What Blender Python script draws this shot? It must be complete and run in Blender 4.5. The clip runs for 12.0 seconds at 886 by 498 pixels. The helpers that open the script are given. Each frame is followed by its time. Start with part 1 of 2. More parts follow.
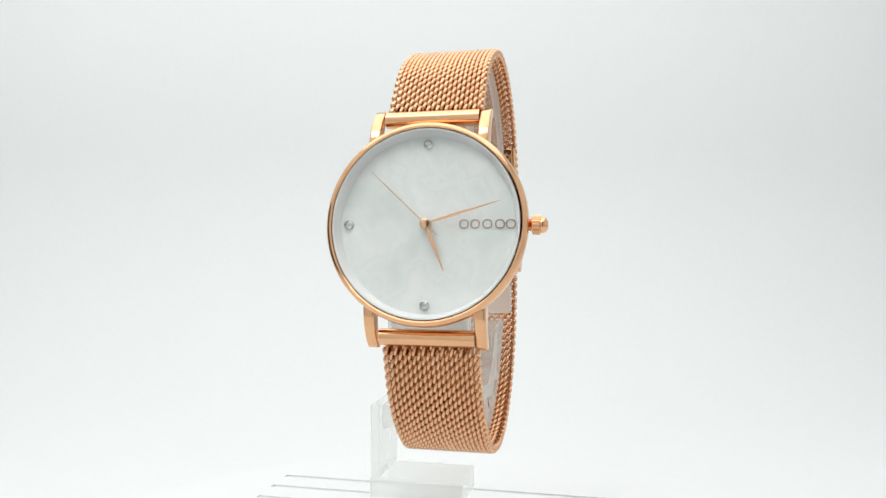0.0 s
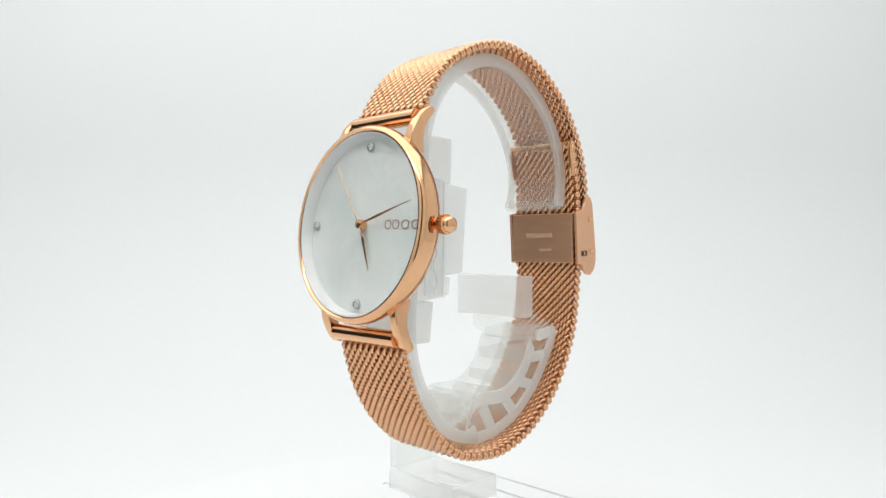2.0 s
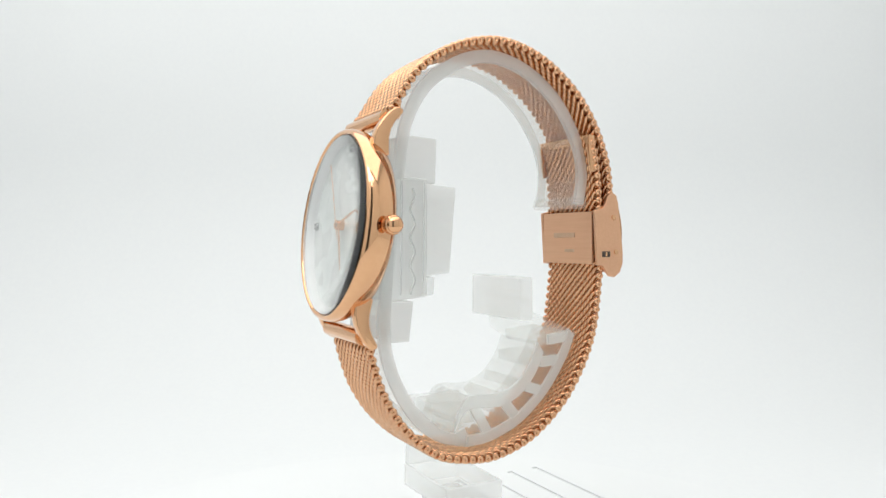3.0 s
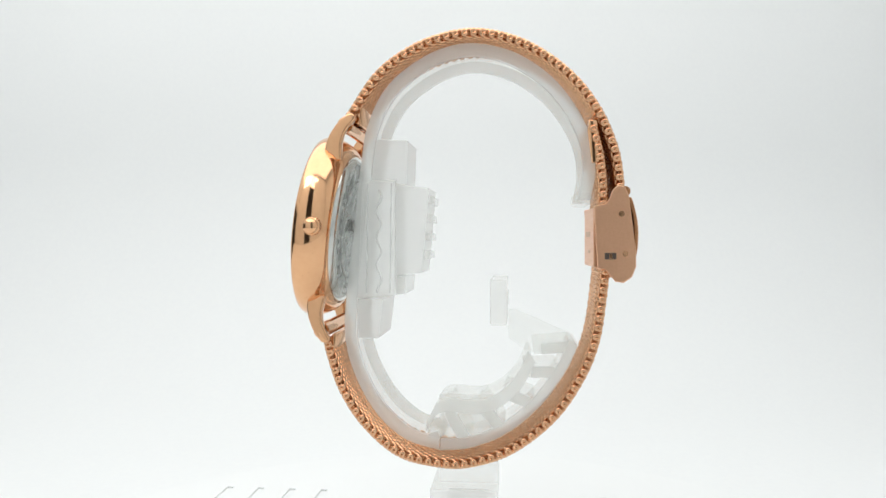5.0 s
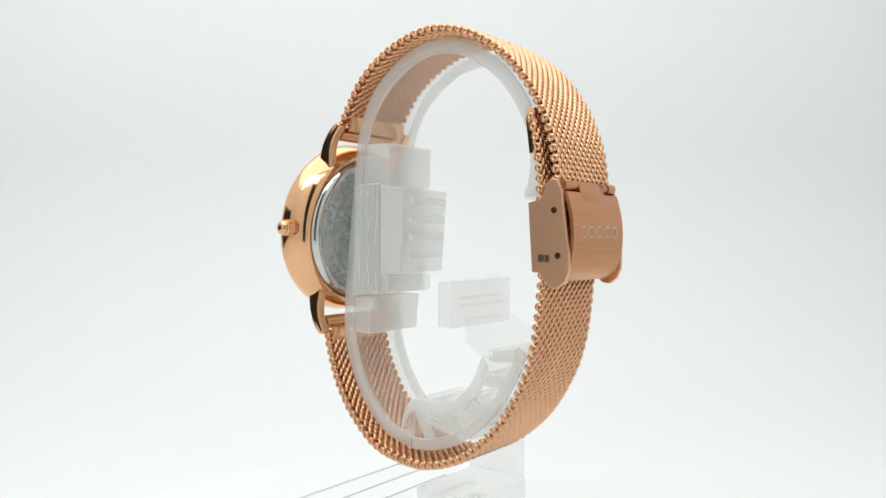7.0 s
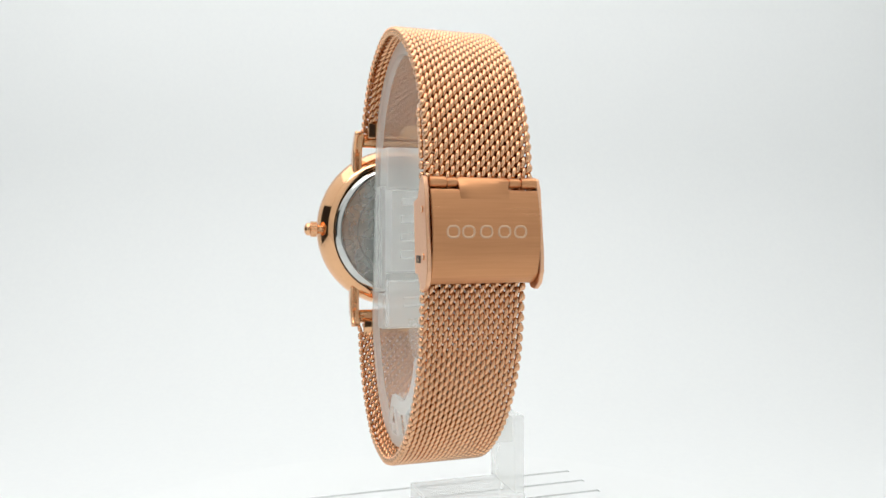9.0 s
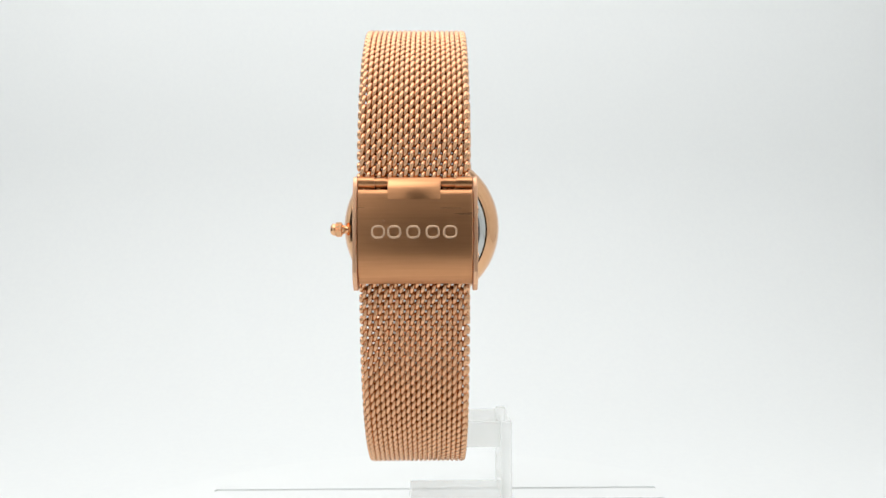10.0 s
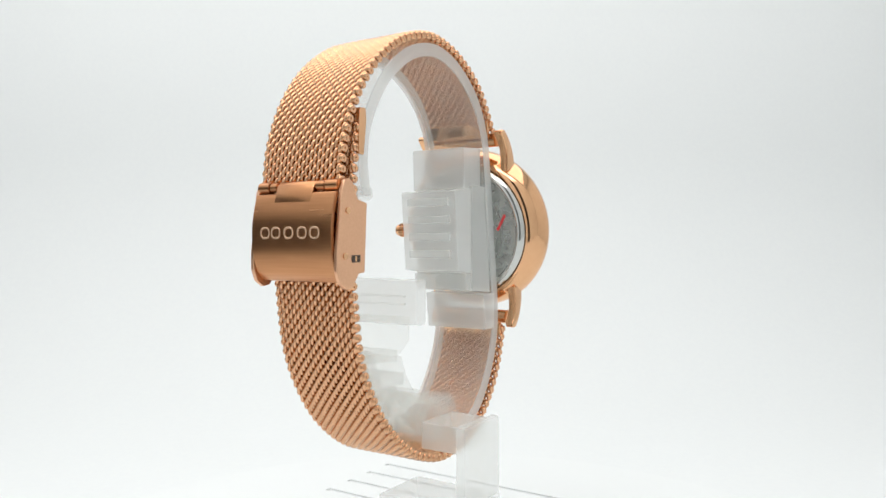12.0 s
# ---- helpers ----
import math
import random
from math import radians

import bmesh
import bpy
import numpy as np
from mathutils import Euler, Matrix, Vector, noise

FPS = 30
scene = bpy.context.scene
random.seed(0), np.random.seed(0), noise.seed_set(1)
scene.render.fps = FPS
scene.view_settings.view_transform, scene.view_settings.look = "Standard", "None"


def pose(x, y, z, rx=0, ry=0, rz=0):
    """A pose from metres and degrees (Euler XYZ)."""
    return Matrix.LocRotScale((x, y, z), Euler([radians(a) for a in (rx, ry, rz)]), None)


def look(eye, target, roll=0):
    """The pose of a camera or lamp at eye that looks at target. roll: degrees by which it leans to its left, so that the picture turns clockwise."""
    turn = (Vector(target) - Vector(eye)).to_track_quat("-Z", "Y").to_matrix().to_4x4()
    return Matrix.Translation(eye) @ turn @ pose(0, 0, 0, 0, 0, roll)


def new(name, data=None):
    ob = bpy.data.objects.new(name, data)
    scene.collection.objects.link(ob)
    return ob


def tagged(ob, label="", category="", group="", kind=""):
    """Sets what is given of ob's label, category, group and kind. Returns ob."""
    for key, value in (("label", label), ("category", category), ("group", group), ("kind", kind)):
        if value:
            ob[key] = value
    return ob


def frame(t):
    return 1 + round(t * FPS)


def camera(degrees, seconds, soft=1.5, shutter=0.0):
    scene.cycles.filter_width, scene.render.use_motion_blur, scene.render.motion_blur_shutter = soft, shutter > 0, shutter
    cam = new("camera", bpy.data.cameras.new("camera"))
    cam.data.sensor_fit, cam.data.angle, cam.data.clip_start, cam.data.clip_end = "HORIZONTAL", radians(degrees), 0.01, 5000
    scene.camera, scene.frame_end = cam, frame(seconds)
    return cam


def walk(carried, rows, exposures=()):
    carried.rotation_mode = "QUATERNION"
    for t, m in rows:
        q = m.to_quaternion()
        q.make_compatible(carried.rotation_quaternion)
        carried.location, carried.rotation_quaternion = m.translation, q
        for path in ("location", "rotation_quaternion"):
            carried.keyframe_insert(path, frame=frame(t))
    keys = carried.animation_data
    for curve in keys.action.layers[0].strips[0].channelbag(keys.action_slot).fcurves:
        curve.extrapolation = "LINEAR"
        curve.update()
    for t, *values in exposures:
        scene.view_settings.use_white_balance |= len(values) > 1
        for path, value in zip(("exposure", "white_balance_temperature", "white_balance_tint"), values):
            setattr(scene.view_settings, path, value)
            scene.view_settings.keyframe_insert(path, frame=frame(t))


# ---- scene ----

U = 0.00070          # metres in one unit of the plan (the watch case is 47 units, 33 mm, across)
FLOOR = -100.0       # top of the turntable, in plan units


def turn(t):
    """The turntable's angle in degrees at t seconds."""
    return -(12.46 + 16.727 * t + 0.9 * max(0.0, 1 - t / 2.0) ** 2)


# ---- camera: it stands still before the turntable ----
cam = camera(62.03, 12.0, soft=1.5)
EYE = pose(0, -202.9 * U, 0.14 * U, 90 - 0.592, 0, -0.515) @ pose(0, 0, 0, 0, 0, -0.15)
walk(cam, [(0.0, EYE), (12.0, EYE)])

# ---- light: a white light tent with a lamp panel overhead, in a dim room ----
world = bpy.data.worlds.new("room")
world.use_nodes = True
world.node_tree.nodes["Background"].inputs[0].default_value = (0.75, 0.78, 0.80, 1)
world.node_tree.nodes["Background"].inputs[1].default_value = 0.15
scene.world = world


def lamp(name, eye, target, sx, sy, watts, colour):
    data = bpy.data.lights.new(name, "AREA")
    data.shape, data.size, data.size_y, data.energy, data.color = "RECTANGLE", sx, sy, watts, colour
    ob = new(name, data)
    ob.matrix_world = look(eye, target)
    return ob


lamp("tent_lamp", (-0.045, 0.05, 0.345), (-0.045, 0.05, 0), 0.62, 0.46, 1.39, (1.0, 0.99, 0.978))
lamp("front_lamp", (-0.05, -0.18, 0.25), (0, 0.0, 0.0), 0.30, 0.08, 0.27, (1.0, 0.995, 0.985))
scene.view_settings.exposure = 0.0
scene.cycles.transparent_max_bounces = 32


# ---- helpers ----
def put(x, y, z, rx=0, ry=0, rz=0):
    return pose(x * U, y * U, z * U, rx, ry, rz)


def part(name, bm, material, parent=None, label="", m=None, smooth=None):
    """Links a bmesh in plan units as one mesh object."""
    bmesh.ops.recalc_face_normals(bm, faces=bm.faces)
    bmesh.ops.scale(bm, vec=(U, U, U), verts=bm.verts)
    me = bpy.data.meshes.new(name)
    bm.to_mesh(me)
    bm.free()
    me.materials.append(material)
    if smooth is not None:
        me.shade_smooth()
        me.set_sharp_from_angle(angle=radians(smooth))
    ob = new(name, me)
    ob.parent = parent
    if m is not None:
        ob.matrix_basis = m
    if label:
        tagged(ob, label)
    return ob


def bevel(bm, r, seg=2, angle=30):
    es = [e for e in bm.edges if len(e.link_faces) == 2 and e.calc_face_angle(0) > radians(angle)]
    if r > 0:
        bmesh.ops.bevel(bm, geom=es, offset=r, segments=seg, affect="EDGES", profile=0.5, clamp_overlap=True)
    return bm


def box(x0, x1, y0, y1, z0, z1, r=0.4, seg=2, bm=None):
    bm = bm or bmesh.new()
    vs = bmesh.ops.create_cube(bm, size=1)["verts"]
    for v in vs:
        v.co = Vector(((x0 + x1) / 2 + v.co.x * (x1 - x0), (y0 + y1) / 2 + v.co.y * (y1 - y0), (z0 + z1) / 2 + v.co.z * (z1 - z0)))
    return bevel(bm, r, seg)


def prism(poly, a, b, axis="x", r=0.0, seg=2):
    """A polygon pulled from a to b along an axis; the polygon's two numbers are the two other axes in order."""
    bm = bmesh.new()
    place = {"x": lambda p, d: (d, p[0], p[1]), "y": lambda p, d: (p[0], d, p[1]), "z": lambda p, d: (p[0], p[1], d)}[axis]
    lo = [bm.verts.new(place(p, a)) for p in poly]
    hi = [bm.verts.new(place(p, b)) for p in poly]
    bm.faces.new(lo), bm.faces.new(hi[::-1])
    n = len(poly)
    for i in range(n):
        bm.faces.new((lo[i], hi[i], hi[(i + 1) % n], lo[(i + 1) % n]))
    bmesh.ops.recalc_face_normals(bm, faces=bm.faces)
    return bevel(bm, r, seg)


def lathe(profile, n=96, closed=False):
    """Turns (radius, height) about z."""
    bm = bmesh.new()
    rings = []
    for r, z in profile:
        if r < 1e-6:
            rings.append([bm.verts.new((0, 0, z))])
        else:
            rings.append([bm.verts.new((r * math.cos(2 * math.pi * k / n), r * math.sin(2 * math.pi * k / n), z)) for k in range(n)])
    pairs = list(zip(rings, rings[1:])) + ([(rings[-1], rings[0])] if closed else [])
    for a, b in pairs:
        for k in range(n):
            q = [a[k % len(a)], a[(k + 1) % n % len(a)], b[(k + 1) % n % len(b)], b[k % len(b)]]
            u = []
            for v in q:
                if v not in u:
                    u.append(v)
            if len(u) > 2:
                bm.faces.new(u)
    return bm


def tube(points, r, sides=6, bm=None, caps=True):
    """A round wire along points (Vectors)."""
    bm = bm or bmesh.new()
    rings = []
    for i, p in enumerate(points):
        d = (points[min(i + 1, len(points) - 1)] - points[max(i - 1, 0)]).normalized()
        a = d.orthogonal().normalized() if i == 0 else (a - d * a.dot(d)).normalized()
        b = d.cross(a)
        rings.append([bm.verts.new(p + r * (a * math.cos(2 * math.pi * k / sides) + b * math.sin(2 * math.pi * k / sides))) for k in range(sides)])
    for q, w in zip(rings, rings[1:]):
        for k in range(sides):
            bm.faces.new((q[k], q[(k + 1) % sides], w[(k + 1) % sides], w[k]))
    if caps:
        bm.faces.new(rings[0][::-1]), bm.faces.new(rings[-1])
    return bm


def ring_shape(w, h, r):
    """A thin open rounded rectangle, flat in x and y."""
    c = min(w, h) * 0.42
    pts = []
    for k in range(25):
        a = 2 * math.pi * k / 24 + 0.01
        pts.append(Vector((math.copysign(w / 2 - c, math.cos(a)) + c * math.cos(a), math.copysign(h / 2 - c, math.sin(a)) + c * math.sin(a), 0)))
    bm = tube(pts, r, 6, caps=False)
    bmesh.ops.scale(bm, vec=(1, 1, 0.5), verts=bm.verts)
    return bm


def spline(pts, n):
    """Catmull-Rom through open points, n steps a span."""
    ps = [Vector(p) for p in pts]
    ps = [2 * ps[0] - ps[1]] + ps + [2 * ps[-1] - ps[-2]]
    out = []
    for i in range(1, len(ps) - 2):
        a, b, c, d = ps[i - 1:i + 3]
        for k in range(n):
            t = k / n
            out.append(0.5 * (2 * b + (c - a) * t + (2 * a - 5 * b + 4 * c - d) * t * t + (3 * b - a - 3 * c + d) * t ** 3))
    return out + [ps[-2]]


def even(path, step):
    """Places along a path at even steps: (place, direction)."""
    out, left = [], 0.0
    for a, b in zip(path, path[1:]):
        seg = (b - a).length
        while left < seg:
            out.append((a.lerp(b, left / seg), (b - a).normalized()))
            left += step
        left -= seg
    return out


# ---- materials ----
def material(name, colour, rough=0.5, metal=0.0, **more):
    m = bpy.data.materials.new(name)
    m.use_nodes = True
    b = m.node_tree.nodes["Principled BSDF"]
    b.inputs["Base Color"].default_value = (*colour, 1)
    b.inputs["Roughness"].default_value = rough
    b.inputs["Metallic"].default_value = metal
    for k, v in more.items():
        b.inputs[k.replace("_", " ")].default_value = v
    return m


def grain(m, scale, stretch=(1, 1, 1), rough=None, bump=0.0, tint=None, detail=4.0, distance=0.0001):
    """Noise in metres over a material: roughness from..to, relief, and a second colour."""
    nt = m.node_tree
    b = nt.nodes["Principled BSDF"]
    tc, mp, nz = (nt.nodes.new("ShaderNode" + k) for k in ("TexCoord", "Mapping", "TexNoise"))
    mp.inputs["Scale"].default_value = stretch
    nz.inputs["Scale"].default_value, nz.inputs["Detail"].default_value = scale, detail
    nt.links.new(tc.outputs["Object"], mp.inputs["Vector"])
    nt.links.new(mp.outputs["Vector"], nz.inputs["Vector"])
    if rough:
        r = nt.nodes.new("ShaderNodeMapRange")
        r.inputs["From Min"].default_value, r.inputs["From Max"].default_value = 0.3, 0.7
        r.inputs["To Min"].default_value, r.inputs["To Max"].default_value = rough
        nt.links.new(nz.outputs["Fac"], r.inputs["Value"])
        nt.links.new(r.outputs["Result"], b.inputs["Roughness"])
    if bump:
        k = nt.nodes.new("ShaderNodeBump")
        k.inputs["Strength"].default_value, k.inputs["Distance"].default_value = bump, distance
        nt.links.new(nz.outputs["Fac"], k.inputs["Height"])
        nt.links.new(k.outputs["Normal"], b.inputs["Normal"])
    if tint:
        c = nt.nodes.new("ShaderNodeMix")
        c.data_type = "RGBA"
        c.inputs["A"].default_value, c.inputs["B"].default_value = b.inputs["Base Color"].default_value, (*tint, 1)
        r = nt.nodes.new("ShaderNodeMapRange")
        r.inputs["From Min"].default_value, r.inputs["From Max"].default_value = 0.35, 0.65
        nt.links.new(nz.outputs["Fac"], r.inputs["Value"])
        nt.links.new(r.outputs["Result"], c.inputs["Factor"])
        nt.links.new(c.outputs["Result"], b.inputs["Base Color"])
    return m


GOLD = grain(material("rose_gold_polished", (0.80, 0.465, 0.26), 0.10, 1.0), 900, rough=(0.06, 0.12), tint=(0.78, 0.445, 0.245))
BRUSHED = grain(material("rose_gold_brushed", (0.82, 0.485, 0.305), 0.3, 1.0), 2500, stretch=(0.04, 1, 1), rough=(0.34, 0.42), bump=0.02, tint=(0.79, 0.46, 0.285), distance=0.00001)
SATIN = grain(material("rose_gold_satin", (0.60, 0.29, 0.14), 0.28, 1.0), 2500, stretch=(0.04, 1, 1), rough=(0.27, 0.33), bump=0.02, distance=0.00001, tint=(0.56, 0.265, 0.125))
ETCH = material("etched_steel", (0.30, 0.30, 0.29), 0.7, 0.2)
WIRE = grain(material("rose_gold_wire", (0.80, 0.46, 0.268), 0.22, 1.0), 1500, rough=(0.16, 0.27), tint=(0.73, 0.415, 0.235))
STEEL = grain(material("steel", (0.50, 0.51, 0.50), 0.25, 1.0), 400, rough=(0.22, 0.32), tint=(0.45, 0.465, 0.455))
CHROME = grain(material("polished_steel", (0.62, 0.63, 0.61), 0.06, 1.0), 500, rough=(0.05, 0.09), tint=(0.58, 0.59, 0.57))
DARK = material("painted_slot_shade", (0.07, 0.05, 0.04), 0.8, 0.0)
PEARL = grain(material("mother_of_pearl", (0.88, 0.91, 0.885), 0.26, 0.0, Coat_Weight=0.3), 130, rough=(0.2, 0.36), tint=(0.71, 0.775, 0.74), detail=6)
WHITE_RING = grain(material("white_ring", (0.90, 0.91, 0.90), 0.25), 300, tint=(0.86, 0.88, 0.87))
GLASS = material("crystal", (1, 1, 1), 0.0, 0.0, Transmission_Weight=1.0, IOR=1.45)
GEM = material("gem", (1, 1, 1), 0.0, 0.0, Transmission_Weight=1.0, IOR=2.2)
def acrylic(name, clear, rough):
    """Moulded acrylic: part of the light goes straight through, the rest meets a milky body that glows with what falls on its back."""
    m = grain(material(name, (0.95, 0.955, 0.945), rough), 350, rough=(rough * 0.8, rough * 1.3), tint=(0.92, 0.93, 0.92))
    nt = m.node_tree
    body, out = nt.nodes["Principled BSDF"], nt.nodes["Material Output"]
    thru, milk, inner, mix = (nt.nodes.new("ShaderNode" + k) for k in ("BsdfTransparent", "BsdfTranslucent", "MixShader", "MixShader"))
    thru.inputs["Color"].default_value = (0.99, 0.995, 0.99, 1)
    milk.inputs["Color"].default_value = (0.97, 0.975, 0.97, 1)
    inner.inputs[0].default_value = 0.5
    mix.inputs[0].default_value = clear
    nt.links.new(body.outputs[0], inner.inputs[1])
    nt.links.new(milk.outputs[0], inner.inputs[2])
    nt.links.new(inner.outputs[0], mix.inputs[1])
    nt.links.new(thru.outputs[0], mix.inputs[2])
    nt.links.new(mix.outputs[0], out.inputs["Surface"])
    return m


ACRYLIC = acrylic("frosted_acrylic", 0.72, 0.10)
CLEAR = acrylic("clear_acrylic", 0.88, 0.08)
FROST = acrylic("block_acrylic", 0.50, 0.12)
SHEET = acrylic("sheet_acrylic", 0.80, 0.12)
MILKY = acrylic("milky_acrylic", 0.62, 0.15)
PLATE = grain(material("white_plastic_plate", (0.80, 0.82, 0.82), 0.8, 0.0), 60, tint=(0.795, 0.815, 0.817))
PRINT = grain(material("pale_etching", (0.64, 0.42, 0.28), 0.5, 0.3), 800, tint=(0.60, 0.39, 0.25))
DIAL_PRINT = grain(material("rose_print", (0.46, 0.33, 0.28), 0.35, 0.5), 800, tint=(0.42, 0.30, 0.25))
PAPER = grain(material("white_backdrop_paper", (0.80, 0.82, 0.82), 0.9), 400, bump=0.02, tint=(0.79, 0.81, 0.815))
CLOTH = grain(material("white_tent_cloth", (0.80, 0.81, 0.81), 0.95), 900, bump=0.05, tint=(0.78, 0.79, 0.79))
ROOM = grain(material("room_wall_paint", (0.30, 0.30, 0.30), 0.9), 20, tint=(0.27, 0.27, 0.27))
RED = material("red_sticker", (0.75, 0.05, 0.05), 0.5)


# ---- the tent: paper sweep, cloth sides and top ----
def build_tent():
    f = FLOOR * U - 0.012
    prof = [(-0.20, f), (0.17, f)]
    prof += [(0.17 + 0.14 * math.sin(a), f + 0.14 * (1 - math.cos(a))) for a in (math.pi / 2 * k / 14 for k in range(1, 15))]
    prof += [(0.31, 0.35)]
    bm = bmesh.new()
    rows = [[bm.verts.new((x / U, y / U, z / U)) for x in (-0.34, 0.34)] for y, z in prof]
    back = [[bm.verts.new((x / U, (y + 0.003) / U, (z - 0.003) / U)) for x in (-0.34, 0.34)] for y, z in prof]
    for g in (rows, back):
        for a, b in zip(g, g[1:]):
            bm.faces.new((a[0], a[1], b[1], b[0]))
    tagged(part("backdrop", bm, PAPER, smooth=40), "seamless white paper sweep of a light tent", "backdrop", kind="structure")
    for name, x0, x1, y0, y1, z0, z1 in (("wall_west", -0.345, -0.340, 0.10, 0.33, -0.09, 0.35), ("wall_west_upper", -0.345, -0.340, -0.20, 0.0995, 0.11, 0.35), ("wall_east", 0.340, 0.345, -0.20, 0.33, -0.09, 0.35)):
        bm = box(x0 / U, x1 / U, y0 / U, y1 / U, z0 / U, z1 / U, 0)
        tagged(part(name, bm, CLOTH), "white cloth side of a light tent", "wall", kind="structure")
    tagged(part("ceiling", box(-0.345 / U, 0.345 / U, -0.20 / U, 0.33 / U, 0.351 / U, 0.355 / U, 0), CLOTH), "white cloth top of a light tent", "ceiling", kind="structure")
    # unseen reflectors, added to brighten the metal; their gap reflects as a dark streak
    for name, b in (("front_reflector_west", (-0.34, -0.030)), ("front_reflector_east", (0.040, 0.34))):
        bm = box(b[0] / U, b[1] / U, -0.205 / U, -0.200 / U, -0.09 / U, 0.35 / U, 0)
        tagged(part(name, bm, CLOTH), "unseen white cloth reflector added behind the camera", "wall", kind="structure")
    for name, b in (("wall_south", (-1.2, 1.2, -1.24, -1.2)), ("wall_west_room", (-1.24, -1.2, -1.2, 0.4)), ("wall_east_room", (1.2, 1.24, -1.2, 0.4))):
        tagged(part(name, box(b[0] / U, b[1] / U, b[2] / U, b[3] / U, -0.8 / U, 1.4 / U, 0), ROOM), "plain grey room wall", "wall", kind="structure")


# ---- the band's way round: (y, z) of its outer face ----
UPPER = [(-20.8, 32.6), (-13.2, 43.2), (-3.5, 49.8), (6.8, 52.9), (15.6, 52.7), (25.6, 49.2), (35.4, 42.0), (42.2, 33.2), (46.3, 23.7), (47.7, 16.2), (47.9, 11.2)]
LOWER = [(43.9, 9), (44.4, -3), (43.8, -12), (41.9, -24.6), (38.2, -34.2), (31.3, -44.3), (21.0, -52.6), (10.2, -56.5), (1.5, -56.6), (-8.3, -54.1), (-17.1, -46.8), (-22.9, -38.1), (-26.0, -29.4), (-27.0, -25.2)]
TAIL = [(41.4, 28), (42.9, 22), (43.7, 15), (43.9, 9)]
BAND_W = 23.9
BAND_X = 4.9         # the band's middle


def coil_mesh(shift, rings):
    """One flattened spiral of wire, across the band (x), lying along y, outward z; every second one carries the round end loops of the band's edges."""
    pitch, a, b, r = 2.3, 1.15, 0.80, 0.49
    turns = (BAND_W - 2.2) / pitch
    n = int(turns * 12)
    pts = []
    for k in range(n + 1):
        f = 2 * math.pi * turns * k / n
        pts.append(Vector((turns * pitch / 2 - pitch * turns * k / n - pitch / 16 * math.cos(f), a * math.cos(f), b * math.sin(f))))
    bm = tube(pts, r, 6)
    if rings:
        for x in (-BAND_W / 2 + 0.45 - shift, BAND_W / 2 - 0.45 - shift):
            loop = [Vector((x, 0.52 * math.cos(q), 0.62 * math.sin(q))) for q in (2 * math.pi * k / 12 for k in range(13))]
            tube(loop, 0.5, 8, bm)
    bmesh.ops.scale(bm, vec=(U, U, U), verts=bm.verts)
    me = bpy.data.meshes.new("mesh_coil")
    bm.to_mesh(me)
    bm.free()
    me.materials.append(WIRE)
    me.shade_smooth()
    return me


def build_band(watch):
    coils = (coil_mesh(-0.575, True), coil_mesh(0.575, False))
    for name, path in (("upper_band", UPPER), ("lower_band", LOWER), ("band_tail", TAIL)):
        curve = [Vector((0, p[0], p[1])) for p in spline([(a, b, 0) for a, b in path], 24)]
        strip = tagged(new(name), "woven rose gold wire mesh strap")
        strip.parent = watch
        for i, (p, d) in enumerate(even(curve, 1.18)):
            z = Vector((0, -d.z, d.y)).normalized()
            ob = new("mesh_coil", coils[i % 2])
            ob.parent = strip
            x = Vector((1, 0, 0))
            y = z.cross(x)
            m = Matrix((x, y, z)).transposed().to_4x4()
            c = p - z * 0.5
            m.translation = Vector((BAND_X + (0.575 if i % 2 else -0.575), c.y, c.z)) * U
            ob.matrix_basis = m


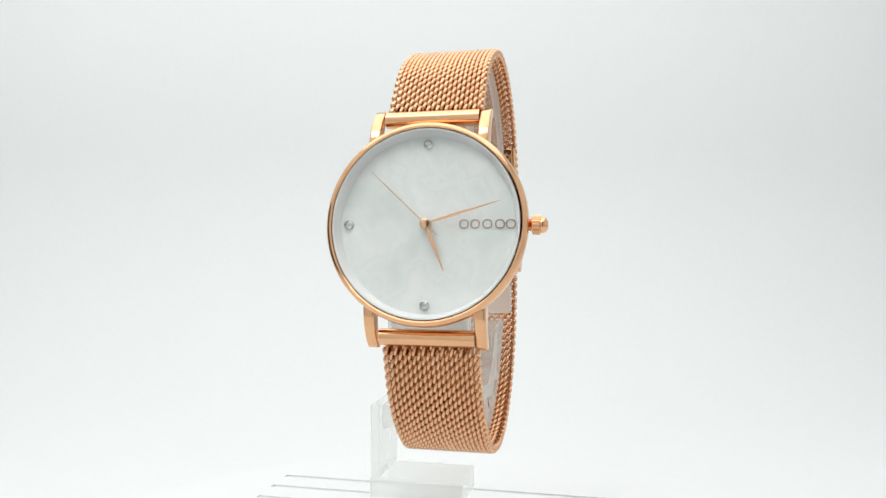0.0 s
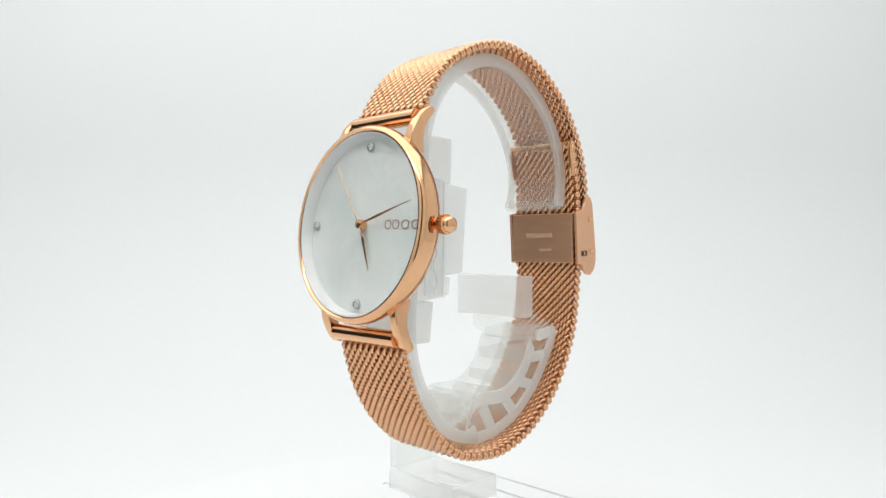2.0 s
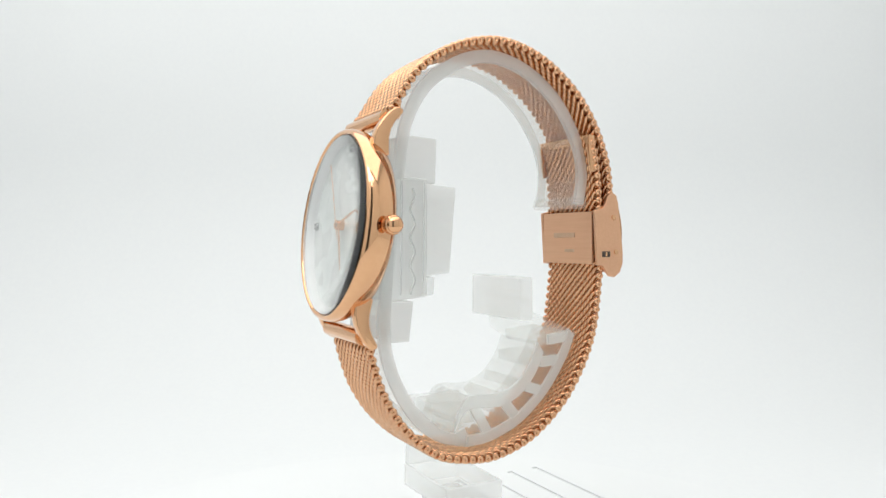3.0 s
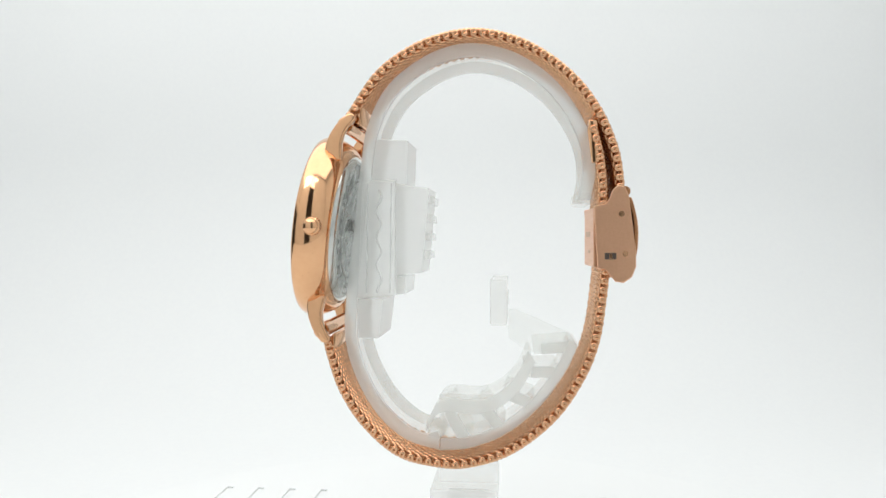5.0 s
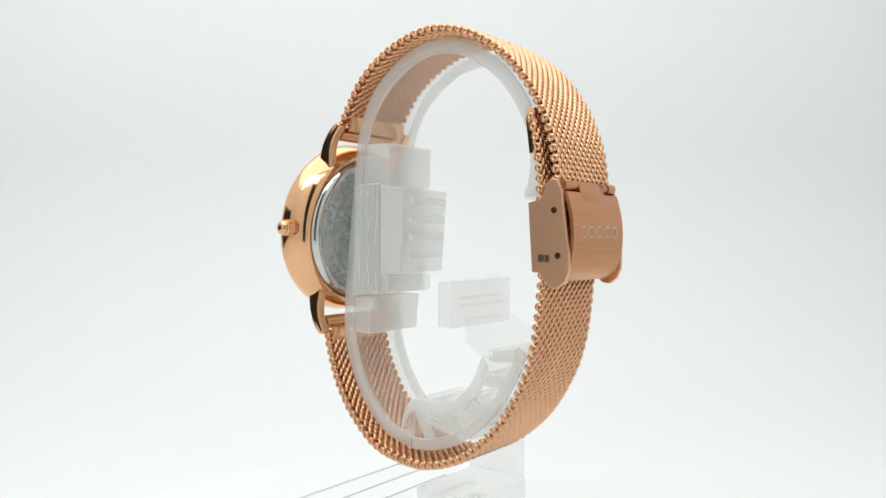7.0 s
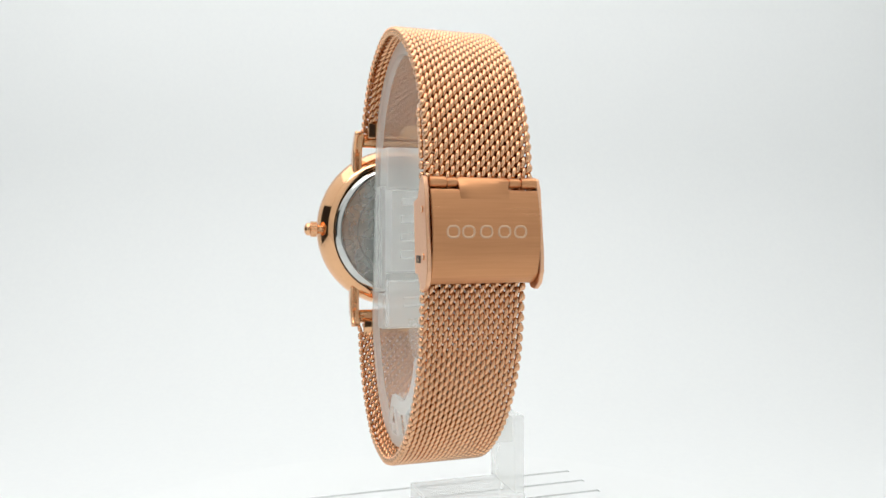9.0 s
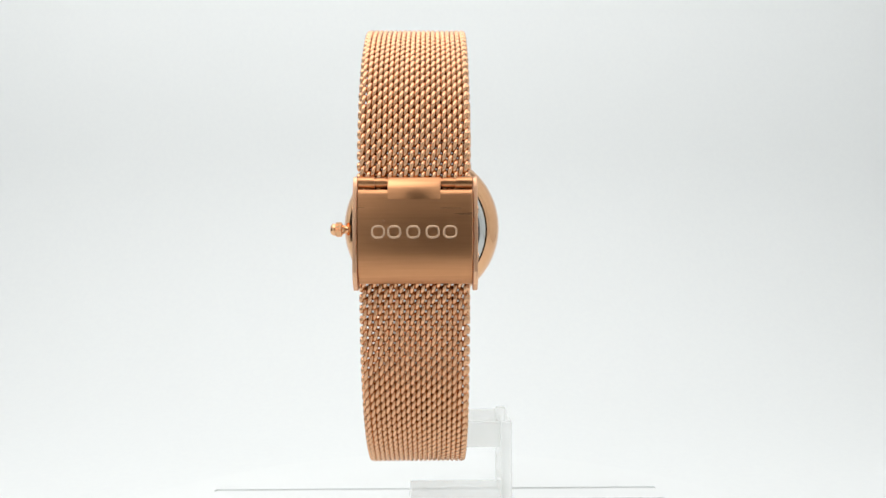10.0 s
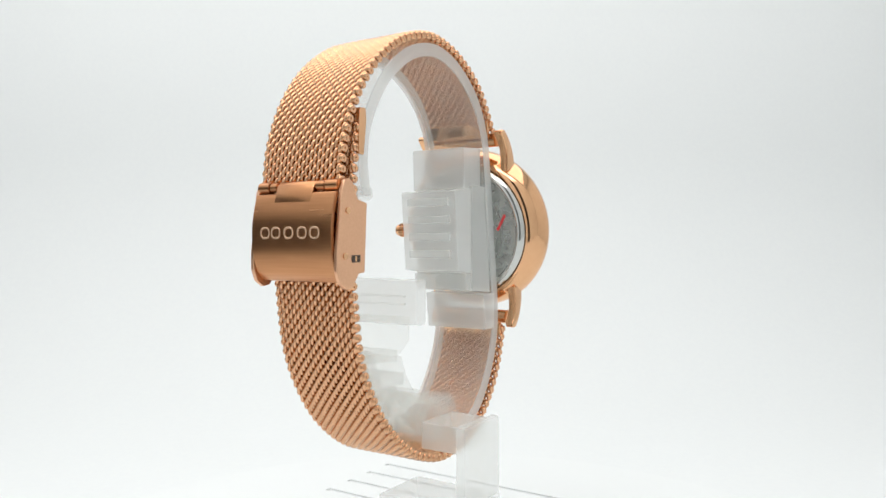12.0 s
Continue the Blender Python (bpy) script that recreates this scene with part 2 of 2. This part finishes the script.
# ---- the watch ----
def build_watch():
    watch = tagged(new("wristwatch"), "rose gold wristwatch with pearl dial and mesh band", "watch")
    head = tagged(new("case"), "polished rose gold case")
    head.parent = watch
    head.matrix_basis = put(4.45, -30.0, 4.3, 90 - 7.0) @ Matrix.Scale(1.022, 4)
    shell = [(22.0, 0.3), (22.0, 1.2), (22.15, 1.75), (22.6, 2.05), (23.1, 1.85), (23.5, 1.2), (23.72, 0.2), (23.7, -0.9), (23.4, -2.2), (22.85, -3.5), (22.1, -4.7), (21.3, -5.6), (20.5, -6.2), (19.75, -6.4), (19.6, -6.1), (19.6, -5.0)]
    part("bezel", lathe(shell, 128), GOLD, head, smooth=50)
    part("case_back", lathe([(0, -7.6), (17.1, -7.6), (17.2, -7.4), (17.2, -5.7)], 96), STEEL, head, "engraved steel case back", smooth=30)
    part("back_rim", lathe([(17.25, -6.9), (17.3, -7.65), (17.7, -7.68), (18.5, -7.3), (19.2, -6.7), (19.55, -6.0), (19.55, -5.3)], 96), CHROME, head, "polished steel rim", smooth=40)
    for x in (-6.6, -3.3, 0, 3.3, 6.6):
        part("wordmark_shape", ring_shape(2.4, 2.8, 0.22), ETCH, head, "etched shape", put(x, 1.0, -7.63))
    part("back_mark", box(-0.4, 0.4, -2.6, 2.6, -7.75, -7.58, 0.05, 1), RED, head, "thin red mark", put(-12.6, 2.2, 0, 0, 0, 32))
    part("back_ring", lathe([(12.6, -7.6), (12.7, -7.68), (12.9, -7.68), (13.0, -7.6)], 96), ETCH, head, "engraved ring", smooth=30)
    words = "WATER RESISTANT  3ATM  JAPAN MOVEMENT  "
    for k, ch in enumerate(words):
        if ch == " ":
            continue
        font = bpy.data.curves.new("letter", "FONT")
        font.body, font.size, font.align_x, font.extrude = ch, 2.1 * U, "CENTER", 0.03 * U
        tmp = new("letter", font)
        me = bpy.data.meshes.new_from_object(tmp)
        bpy.data.objects.remove(tmp)
        me.materials.append(ETCH)
        letter = new("engraved_letter", me)
        letter.parent = head
        a = 2 * math.pi * k / len(words)
        letter.matrix_basis = pose(0, 0, 0, 0, 180, 0) @ pose(0, 0, 0, 0, 0, math.degrees(-a)) @ put(0, 14.2, 7.63)
    part("rehaut", lathe([(21.99, 1.45), (21.6, 1.4), (20.5, -1.4), (21.99, -1.45)], 96), WHITE_RING, head, "white inner ring", smooth=30)
    part("dial", lathe([(0, -1.4), (21.4, -1.42), (21.4, -2.2), (0, -2.2)], 96), PEARL, head, "white mother-of-pearl dial", smooth=30)
    glass = part("crystal", lathe([(0, 1.95), (15, 1.92), (21.6, 1.82), (21.95, 1.7), (21.95, 1.5), (0, 1.5)], 96), GLASS, head, "clear flat crystal", smooth=40)
    glass.visible_shadow = False
    for x, y in ((0, 18.6), (0, -18.6), (-18.7, 0)):
        part("gem", lathe([(0, -0.4), (0.55, 0.1), (0.9, 0.3), (0.6, 0.55), (0, 0.6)], 10), GEM, head, "small clear crystal marker", put(x, y, -1.0))
        part("gem_setting", lathe([(0.8, -0.4), (1.1, -0.4), (1.1, 0.05), (0.85, 0.2)], 16), STEEL, head, "silver gem setting", put(x, y, -1.0))
    # wordmark of the dial as plain open shapes
    for x in (8.8, 11.4, 14.2, 17.0, 19.4):
        part("wordmark_shape", ring_shape(1.9, 1.9, 0.17), DIAL_PRINT, head, "rose gold printed shape", put(x, 0, -1.3))
    # lugs
    for sx in (-13.4, 12.8):
        for sy in (1, -1):
            pr = [(16.8, -1.2), (20.5, -1.3), (23, -2.0), (25.4, -3.2), (27.4, -4.7), (28.5, -6.0), (28.7, -7.0), (28.3, -7.8), (27.5, -8.0), (26.6, -7.3), (25.0, -6.2), (23.2, -5.4), (21, -5.1), (16.8, -5.6)]
            bm = prism([(sy * a, b) for a, b in pr], sx - 1.3, sx + 1.3, "x", 1.0, 4)
            part("lug", bm, GOLD, head, smooth=50)
    for sy in (1, -1):
        bar = [Vector((x, sy * 26.0, -5.0)) for x in (-11.4, 11.4)]
        part("spring_bar", tube(bar, 2.0, 28), GOLD, head, "polished band end tube", smooth=50)
        part("end_plate", box(-10.6, 10.6, min(sy * 26.6, sy * 31.0), max(sy * 26.6, sy * 31.0), -8.7, -7.6, 0.3), GOLD, head, smooth=40)
    # crown
    crown = part("crown", lathe([(0, 6.3), (0.9, 6.15), (1.7, 5.6), (2.0, 4.8), (1.9, 4.2), (2.15, 4.0), (2.15, 1.7), (1.6, 1.4), (1.2, 0.5), (1.2, -1)], 32), GOLD, head, "fluted crown with a domed cap", put(22.9, 0, -3.4, 0, 90, 0) @ Matrix.Diagonal((0.95, 0.95, 0.78, 1)), smooth=35)
    for k in range(22):
        a = 2 * math.pi * k / 22
        part("crown_flute", tube([Vector((2.15 * math.cos(a), 2.15 * math.sin(a), z)) for z in (1.8, 3.9)], 0.2, 6), GOLD, crown)
    # pointers
    pivot = part("hand_hub", lathe([(0, 0.75), (0.5, 0.72), (1.1, 0.5), (1.2, 0.2), (1.2, -1.4)], 32), GOLD, head, smooth=40)
    for name, ln, back, w, z, ang in (("hour_hand", 11.8, 0.5, 0.48, -0.3, HOUR), ("minute_hand", 18.0, 0.5, 0.34, 0.0, MINUTE), ("second_hand", 17.8, 4.0, 0.16, 0.3, 0)):
        poly = [(-w * 0.5, -back), (w * 0.5, -back), (w * (1.0 if back < 1 else 0.8), ln * 0.35), (0.06, ln), (-0.06, ln), (-w * (1.0 if back < 1 else 0.8), ln * 0.35)]
        bm = prism(poly, z, z + 0.14, "z", 0.03, 1)
        hand = part(name, bm, GOLD, head, m=pose(0, 0, 0, 0, 0, -ang))
        if name == "second_hand":
            seconds = hand
    # clasp
    clasp = tagged(new("clasp"), "brushed rose gold fold-over clasp")
    clasp.parent = watch
    clasp.matrix_basis = put(4.6, 0.9, 0)
    side = [(40.0, 8.7), (43.0, 9.4), (43.9, 10.9), (44.6, 12.8), (46.0, 13.9), (47.6, 13.4), (48.5, 11.2), (49.5, 3.0), (50.2, -2.4), (50.2, -6.2), (49.2, -8.8), (47.2, -10.2), (45.2, -9.9), (44.0, -8.4), (42.9, -6.9), (40.9, -6.7)]
    for sx in (-13.0, 12.0):
        plate = part("side_plate", prism(side, sx, sx + 1.0, "x", 0.2, 2), BRUSHED, clasp, "rounded clasp side plate", smooth=20)
        o = sx - 0.15 if sx < 0 else sx + 0.15
        for y, z in ((46.7, 6.8), (47.6, -3.0)):
            part("rivet", tube([Vector((o - 0.08, y, z)), Vector((o + 1.08, y, z))], 0.7, 16), GOLD, plate, smooth=30)
        # no real recess: a near-flush dark box whose colour paints the slot's shade
        part("latch_slot", box(o - 0.02, o + 1.02, 42.6, 45.4, -4.4, -2.8, 0.1), DARK, plate, "latch slot with its shade painted dark")
        part("latch", box(o - 0.06, o + 1.06, 43.7, 44.4, -4.2, -3.0, 0.1), GOLD, plate, "small polished latch")
    cover = spline([(49.2, 10.9, 0), (49.75, 9.4, 0), (50.7, 5.0, 0), (50.9, 1.0, 0), (50.5, -3.0, 0), (49.3, -6.8, 0), (47.2, -8.8, 0)], 6)
    poly = [(p.x, p.y) for p in cover] + [(p.x - 1.0, p.y) for p in reversed(cover)]
    lid = part("cover", prism(poly, -11.9, 11.9, "x", 0.15, 1), SATIN, clasp, "brushed curved clasp cover", smooth=40)
    part("hinge_pin", tube([Vector((-11.9, 47.7, 12.4)), Vector((11.9, 47.7, 12.4))], 0.85, 16), SATIN, clasp, smooth=50)
    for a, b in ((-11.8, -8.4), (8.5, 11.8), (-8.0, -5.7), (6.2, 8.1)):
        part("hinge_knuckle", tube([Vector((a, 47.7, 12.4)), Vector((b, 47.7, 12.4))], 1.3 if abs(a + b) > 17 else 1.1, 20), SATIN, clasp, "small hinge knuckle", smooth=50)
    tab = [(49.95, 8.8), (49.4, 10.9), (48.8, 12.6), (47.9, 13.6), (46.9, 13.5), (46.5, 12.2), (47.6, 10.6), (48.8, 8.8)]
    part("hinge_tab", prism(tab, -5.3, 5.8, "x", 0.25, 2), SATIN, lid, "tab of the cover round the hinge", smooth=40)
    for x in (7.6, 4.3, 0.4, -3.6, -7.2):
        part("wordmark_shape", ring_shape(2.5, 2.3, 0.24), PRINT, lid, "pale engraved shape", put(x, 50.92, 2.1, 90))
    part("inner_plate", box(-11.5, 11.5, 40.0, 40.9, -6.4, 8.5, 0.2), BRUSHED, clasp, "brushed inner clasp plate")
    for x, z0, z1, w in ((-1.0, 1.2, 2.6, 10.0), (1.5, -3.0, -2.2, 4.4)):
        part("stamp_bar", box(x - w / 2, x + w / 2, 39.85, 40.1, z0, z1, 0.05, 1), PRINT, clasp, "pale stamped bar")
    part("band_end_bar", box(-11.4, 11.4, 39.0, 40.6, 27.6, 30.2, 0.5), GOLD, clasp, "polished band end cap", smooth=40)
    for x in (-11.9, 10.7):
        part("keeper", prism([(39.6, 19.5), (38.6, 27.5), (38.9, 30.2), (40.9, 30.0), (41.2, 27.5), (41.4, 19.7)], x, x + 1.2, "x", 0.3, 2), GOLD, clasp, "small polished keeper", smooth=30)
    build_band(watch)
    return watch, seconds


HOUR, MINUTE, SECOND = 157.6, 73.3, -47.0


# ---- the clear stand ----
def arc(pts, n=10):
    return [(p.x, p.y) for p in spline([(a, b, 0) for a, b in pts], n)]


def build_stand():
    stand = tagged(new("watch_stand"), "clear acrylic C-shaped watch display stand", "watch stand")
    X0, X1 = -6.0, 13.2
    outer = [(40.6, 10.5), (41.8, 19), (39.8, 28.7), (33.2, 39.4), (24.2, 46.8), (15.0, 50.3), (6.7, 50.6), (-2.3, 47.4), (-11.2, 40.4), (-16.4, 30.5), (-18.4, 19), (-20.6, 0), (-22.4, -15), (-22.6, -25), (-20.2, -34.3), (-14.8, -44.0), (-7.2, -50.9), (2, -53.8)]
    rim = [(37.4, 10.5), (38.6, 19), (36.8, 27.6), (30.8, 37.2), (22.6, 43.8), (14.6, 47.0), (7.1, 47.2), (-0.8, 44.3), (-8.8, 37.9), (-13.6, 29.0), (-15.4, 18.2), (-17.5, 0), (-19.2, -15), (-19.4, -24.4), (-17.3, -32.9), (-12.3, -41.8), (-5.3, -48.2), (2, -50.7)]
    cuff = part("cuff", prism(arc(outer) + arc(rim)[::-1], X0 - 0.35, X1 - 1.65, "x", 0.2, 1), SHEET, stand, "clear curved cuff", smooth=30)
    cuff.visible_shadow = False
    for a, b in ((X0 - 1.0, X0 - 0.4), (X1 - 1.6, X1)):
        part("cuff_rim", prism(arc(outer) + arc(rim)[::-1], a, b, "x", 0.3, 2), MILKY, stand, "frosted rim of the cuff", smooth=30)
    flare = [(41.4, 12.6), (41.5, 10.4), (41.0, 9.5), (37.6, 9.5), (36.8, 10.4), (37.3, 12.6)]
    part("cuff_end", prism(flare, X0 - 1.0, X1, "x", 0.35, 2), SHEET, stand, "rounded end of the cuff", smooth=40)
    # lower arm: a wall with open pockets between ribs, and an inner and an outer skin
    o2 = arc([(2.05, -53.8), (9.8, -53.0), (19.0, -49.3), (27.8, -42.0), (34.3, -33.0), (37.3, -26.4)], 8)
    i1 = arc([(-1.0, -46.0), (2.8, -40.6), (11.8, -40.6), (17.6, -38.4), (22.2, -33.4), (24.8, -27.6)], 8)
    mid = Vector((8, 0))

    def shift(line, k):
        out = []
        for q in line:
            v = Vector(q) - mid
            out.append(tuple(mid + v * (1 + k / v.length)))
        return out

    for edge, inner, deep in ((o2, shift(o2, -2.0), shift(o2, -3.0)), (i1, shift(i1, 1.6), shift(i1, 3.6))):
        skin = part("lower_arm_skin", prism(edge + inner[::-1], X0, X1 - 1.05, "x", 0.2, 1), SHEET, stand, "clear lower arm", smooth=30)
        part("skin_edge", prism(edge + deep[::-1], X1 - 1.0, X1, "x", 0.2, 1), MILKY, skin, "frosted edge", smooth=30)
    n = len(i1) - 1
    for f in (0.0, 0.2, 0.4, 0.6, 0.8, 1.0):
        a, b = Vector(i1[round(f * n)]), Vector(o2[round(f * n)])
        d = (b - a).normalized()
        w = Vector((-d.y, d.x)) * 1.45
        a, b = a + d * 1.4, b - d * 1.8
        bar = [tuple(a + w), tuple(b + w), tuple(b - w), tuple(a - w)]
        rib = part("rib", prism(bar, X0 + 0.2, X1 - 1.15, "x", 0.1, 1), SHEET, stand)
        bar = [tuple(a + d * 2.0 + w), tuple(b - d * 1.0 + w), tuple(b - d * 1.0 - w), tuple(a + d * 2.0 - w)]
        part("rib_edge", prism(bar, X1 - 1.1, X1 - 0.1, "x", 0.1, 1), MILKY, rib, "frosted edge")
    pad = part("end_pad", box(-7.0, 18.2, 15.3, 19.6, -20.9, -9.4, 0.5, 3), ACRYLIC, stand, "clear end pad")
    for z in (-13.6, -15.6):
        part("pad_groove", box(-3.5, 14.5, 19.45, 19.9, z - 0.25, z + 0.25, 0.1, 1), ACRYLIC, pad)
    part("pad_neck", prism([(19.65, -18.6), (22.0, -18.8), (37.4, -25.6), (37.0, -28.4), (24.8, -28.0), (20.0, -24.6)], X0 + 1.0, X1, "x", 0.3, 2), CLEAR, stand)
    # block behind the case
    part("back_block", prism([(-15.6, 27.0), (-6.1, 26.4), (-6.5, 14.9), (-9.4, 14.9), (-9.2, 16), (-15.8, 16.1)], -5.1, 12.2, "x", 0.35, 2), FROST, stand)
    core = part("back_block", prism([(-18.2, 15.95), (-9.3, 15.9), (-9.5, -13.9), (-19.6, -14.8)], X0, X1, "x", 0.35, 2), FROST, stand)
    part("back_step", prism([(-9.45, 15.0), (-0.6, 14.0), (-2.5, -8.0), (-9.45, -8.8)], -5.6, 12.35, "x", 0.3, 2), FROST, stand)
    part("back_step", prism([(-9.45, -8.9), (-6.6, -9.0), (-7.0, -13.6), (-9.45, -13.8)], -5.6, 12.0, "x", 0.3, 2), ACRYLIC, stand)
    part("back_block", prism([(-19.6, -14.9), (-12.8, -15.0), (-14.0, -25.2), (-19.3, -25.2)], -7.6, 12.2, "x", 0.35, 2), FROST, stand)
    for z in (11.0, 6.2, 1.4, -3.4):
        part("block_rib", box(X0 + 2.2, X1 - 3.4, -1.9 + z * 0.077, -0.6 + z * 0.077, z - 1.1, z + 1.1, 0.3), ACRYLIC, stand)
    # moulded ridges on the block's side: one wavy, two straight
    wave = [Vector((X1 + 0.05, -13.6 + 0.6 * math.sin(k * 0.55), 13.5 - k * 0.62)) for k in range(44)]
    part("wavy_ridge", tube(wave, 0.3, 6), ACRYLIC, core, smooth=60)
    for y in (-16.4, -10.2):
        part("ridge", tube([Vector((X1 + 0.05, y, 15.2)), Vector((X1 + 0.05, y - 0.5, -13.2))], 0.22, 6), ACRYLIC, core, smooth=60)
    # arm, post and foot
    part("arm", box(-16.15, -5.3, 1.0, 15.5, -52.6, -45.8, 0.4), ACRYLIC, stand)
    part("post", box(-19.0, -16.2, -1.0, 16.5, -65.95, -45.6, 0.4), ACRYLIC, stand, "clear upright")
    part("foot", box(-19.2, 7.4, -1.2, 16.7, -72.4, -66.0, 0.5), ACRYLIC, stand, "clear foot block")
    part("riser", box(-14.0, 4.0, 2.0, 14.0, FLOOR, -72.46, 0.5), ACRYLIC, stand, "clear riser")
    return stand


def build_plate():
    table = tagged(new("turntable"), "white slotted rotating turntable", "turntable")
    part("disc", lathe([(0, FLOOR - 15), (145, FLOOR - 15), (145, FLOOR - 0.7), (0, FLOOR - 0.7)], 128), PLATE, table, smooth=40)
    # top of the disc in strips, with four open slots on each side
    slots = [-94.3, -81.3, -68.3, -55.3, 55.3, 68.3, 81.3, 94.3]
    end, half = 89.0, 1.4
    bm = bmesh.new()
    edges = [-102] + [q for c in slots for q in (c - half, c + half)] + [102]
    for a, b in zip(edges[::2], edges[1::2]):
        part("slat", box(-end, end, a, b, FLOOR - 0.7, FLOOR, 0), PLATE, table)
    corner = math.atan2(102, end)
    angles = sorted([2 * math.pi * k / 160 for k in range(160)] + [corner, math.pi - corner, math.pi + corner, 2 * math.pi - corner])
    n, ring_o, ring_i = len(angles), [], []
    for a in angles:
        c, d = math.cos(a), math.sin(a)
        f = min(end / abs(c) if abs(c) > 1e-6 else 1e9, 102 / abs(d) if abs(d) > 1e-6 else 1e9)
        ring_i.append((c * f, d * f)), ring_o.append((c * 145, d * 145))
    vs = [[bm.verts.new((x, y, FLOOR - e)) for x, y in r] for r in (ring_i, ring_o) for e in (0, 0.7)]
    for k in range(n):
        j = (k + 1) % n
        bm.faces.new((vs[0][k], vs[0][j], vs[2][j], vs[2][k]))
        bm.faces.new((vs[0][k], vs[1][k], vs[1][j], vs[0][j]))
        bm.faces.new((vs[2][k], vs[2][j], vs[3][j], vs[3][k]))
    part("rim", bm, PLATE, table, "white rim round the slots")
    return table


build_tent()
watch, second_hand = build_watch()
stand = build_stand()
plate = build_plate()


def motions():
    rows = [(i * 0.5, pose(0, 0, 0, 0, 0, turn(i * 0.5))) for i in range(25)]
    for thing in (watch, stand, plate):
        walk(thing, rows)
    ticks = [(0.0, pose(0, 0, 0, 0, 0, -SECOND))]
    for i in range(12):
        ticks += [(i + 0.23, pose(0, 0, 0, 0, 0, -(SECOND + 6 * i))), (i + 0.33, pose(0, 0, 0, 0, 0, -(SECOND + 6 * i + 6)))]
    ticks += [(12.0, pose(0, 0, 0, 0, 0, -(SECOND + 72)))]
    walk(second_hand, ticks)


motions()
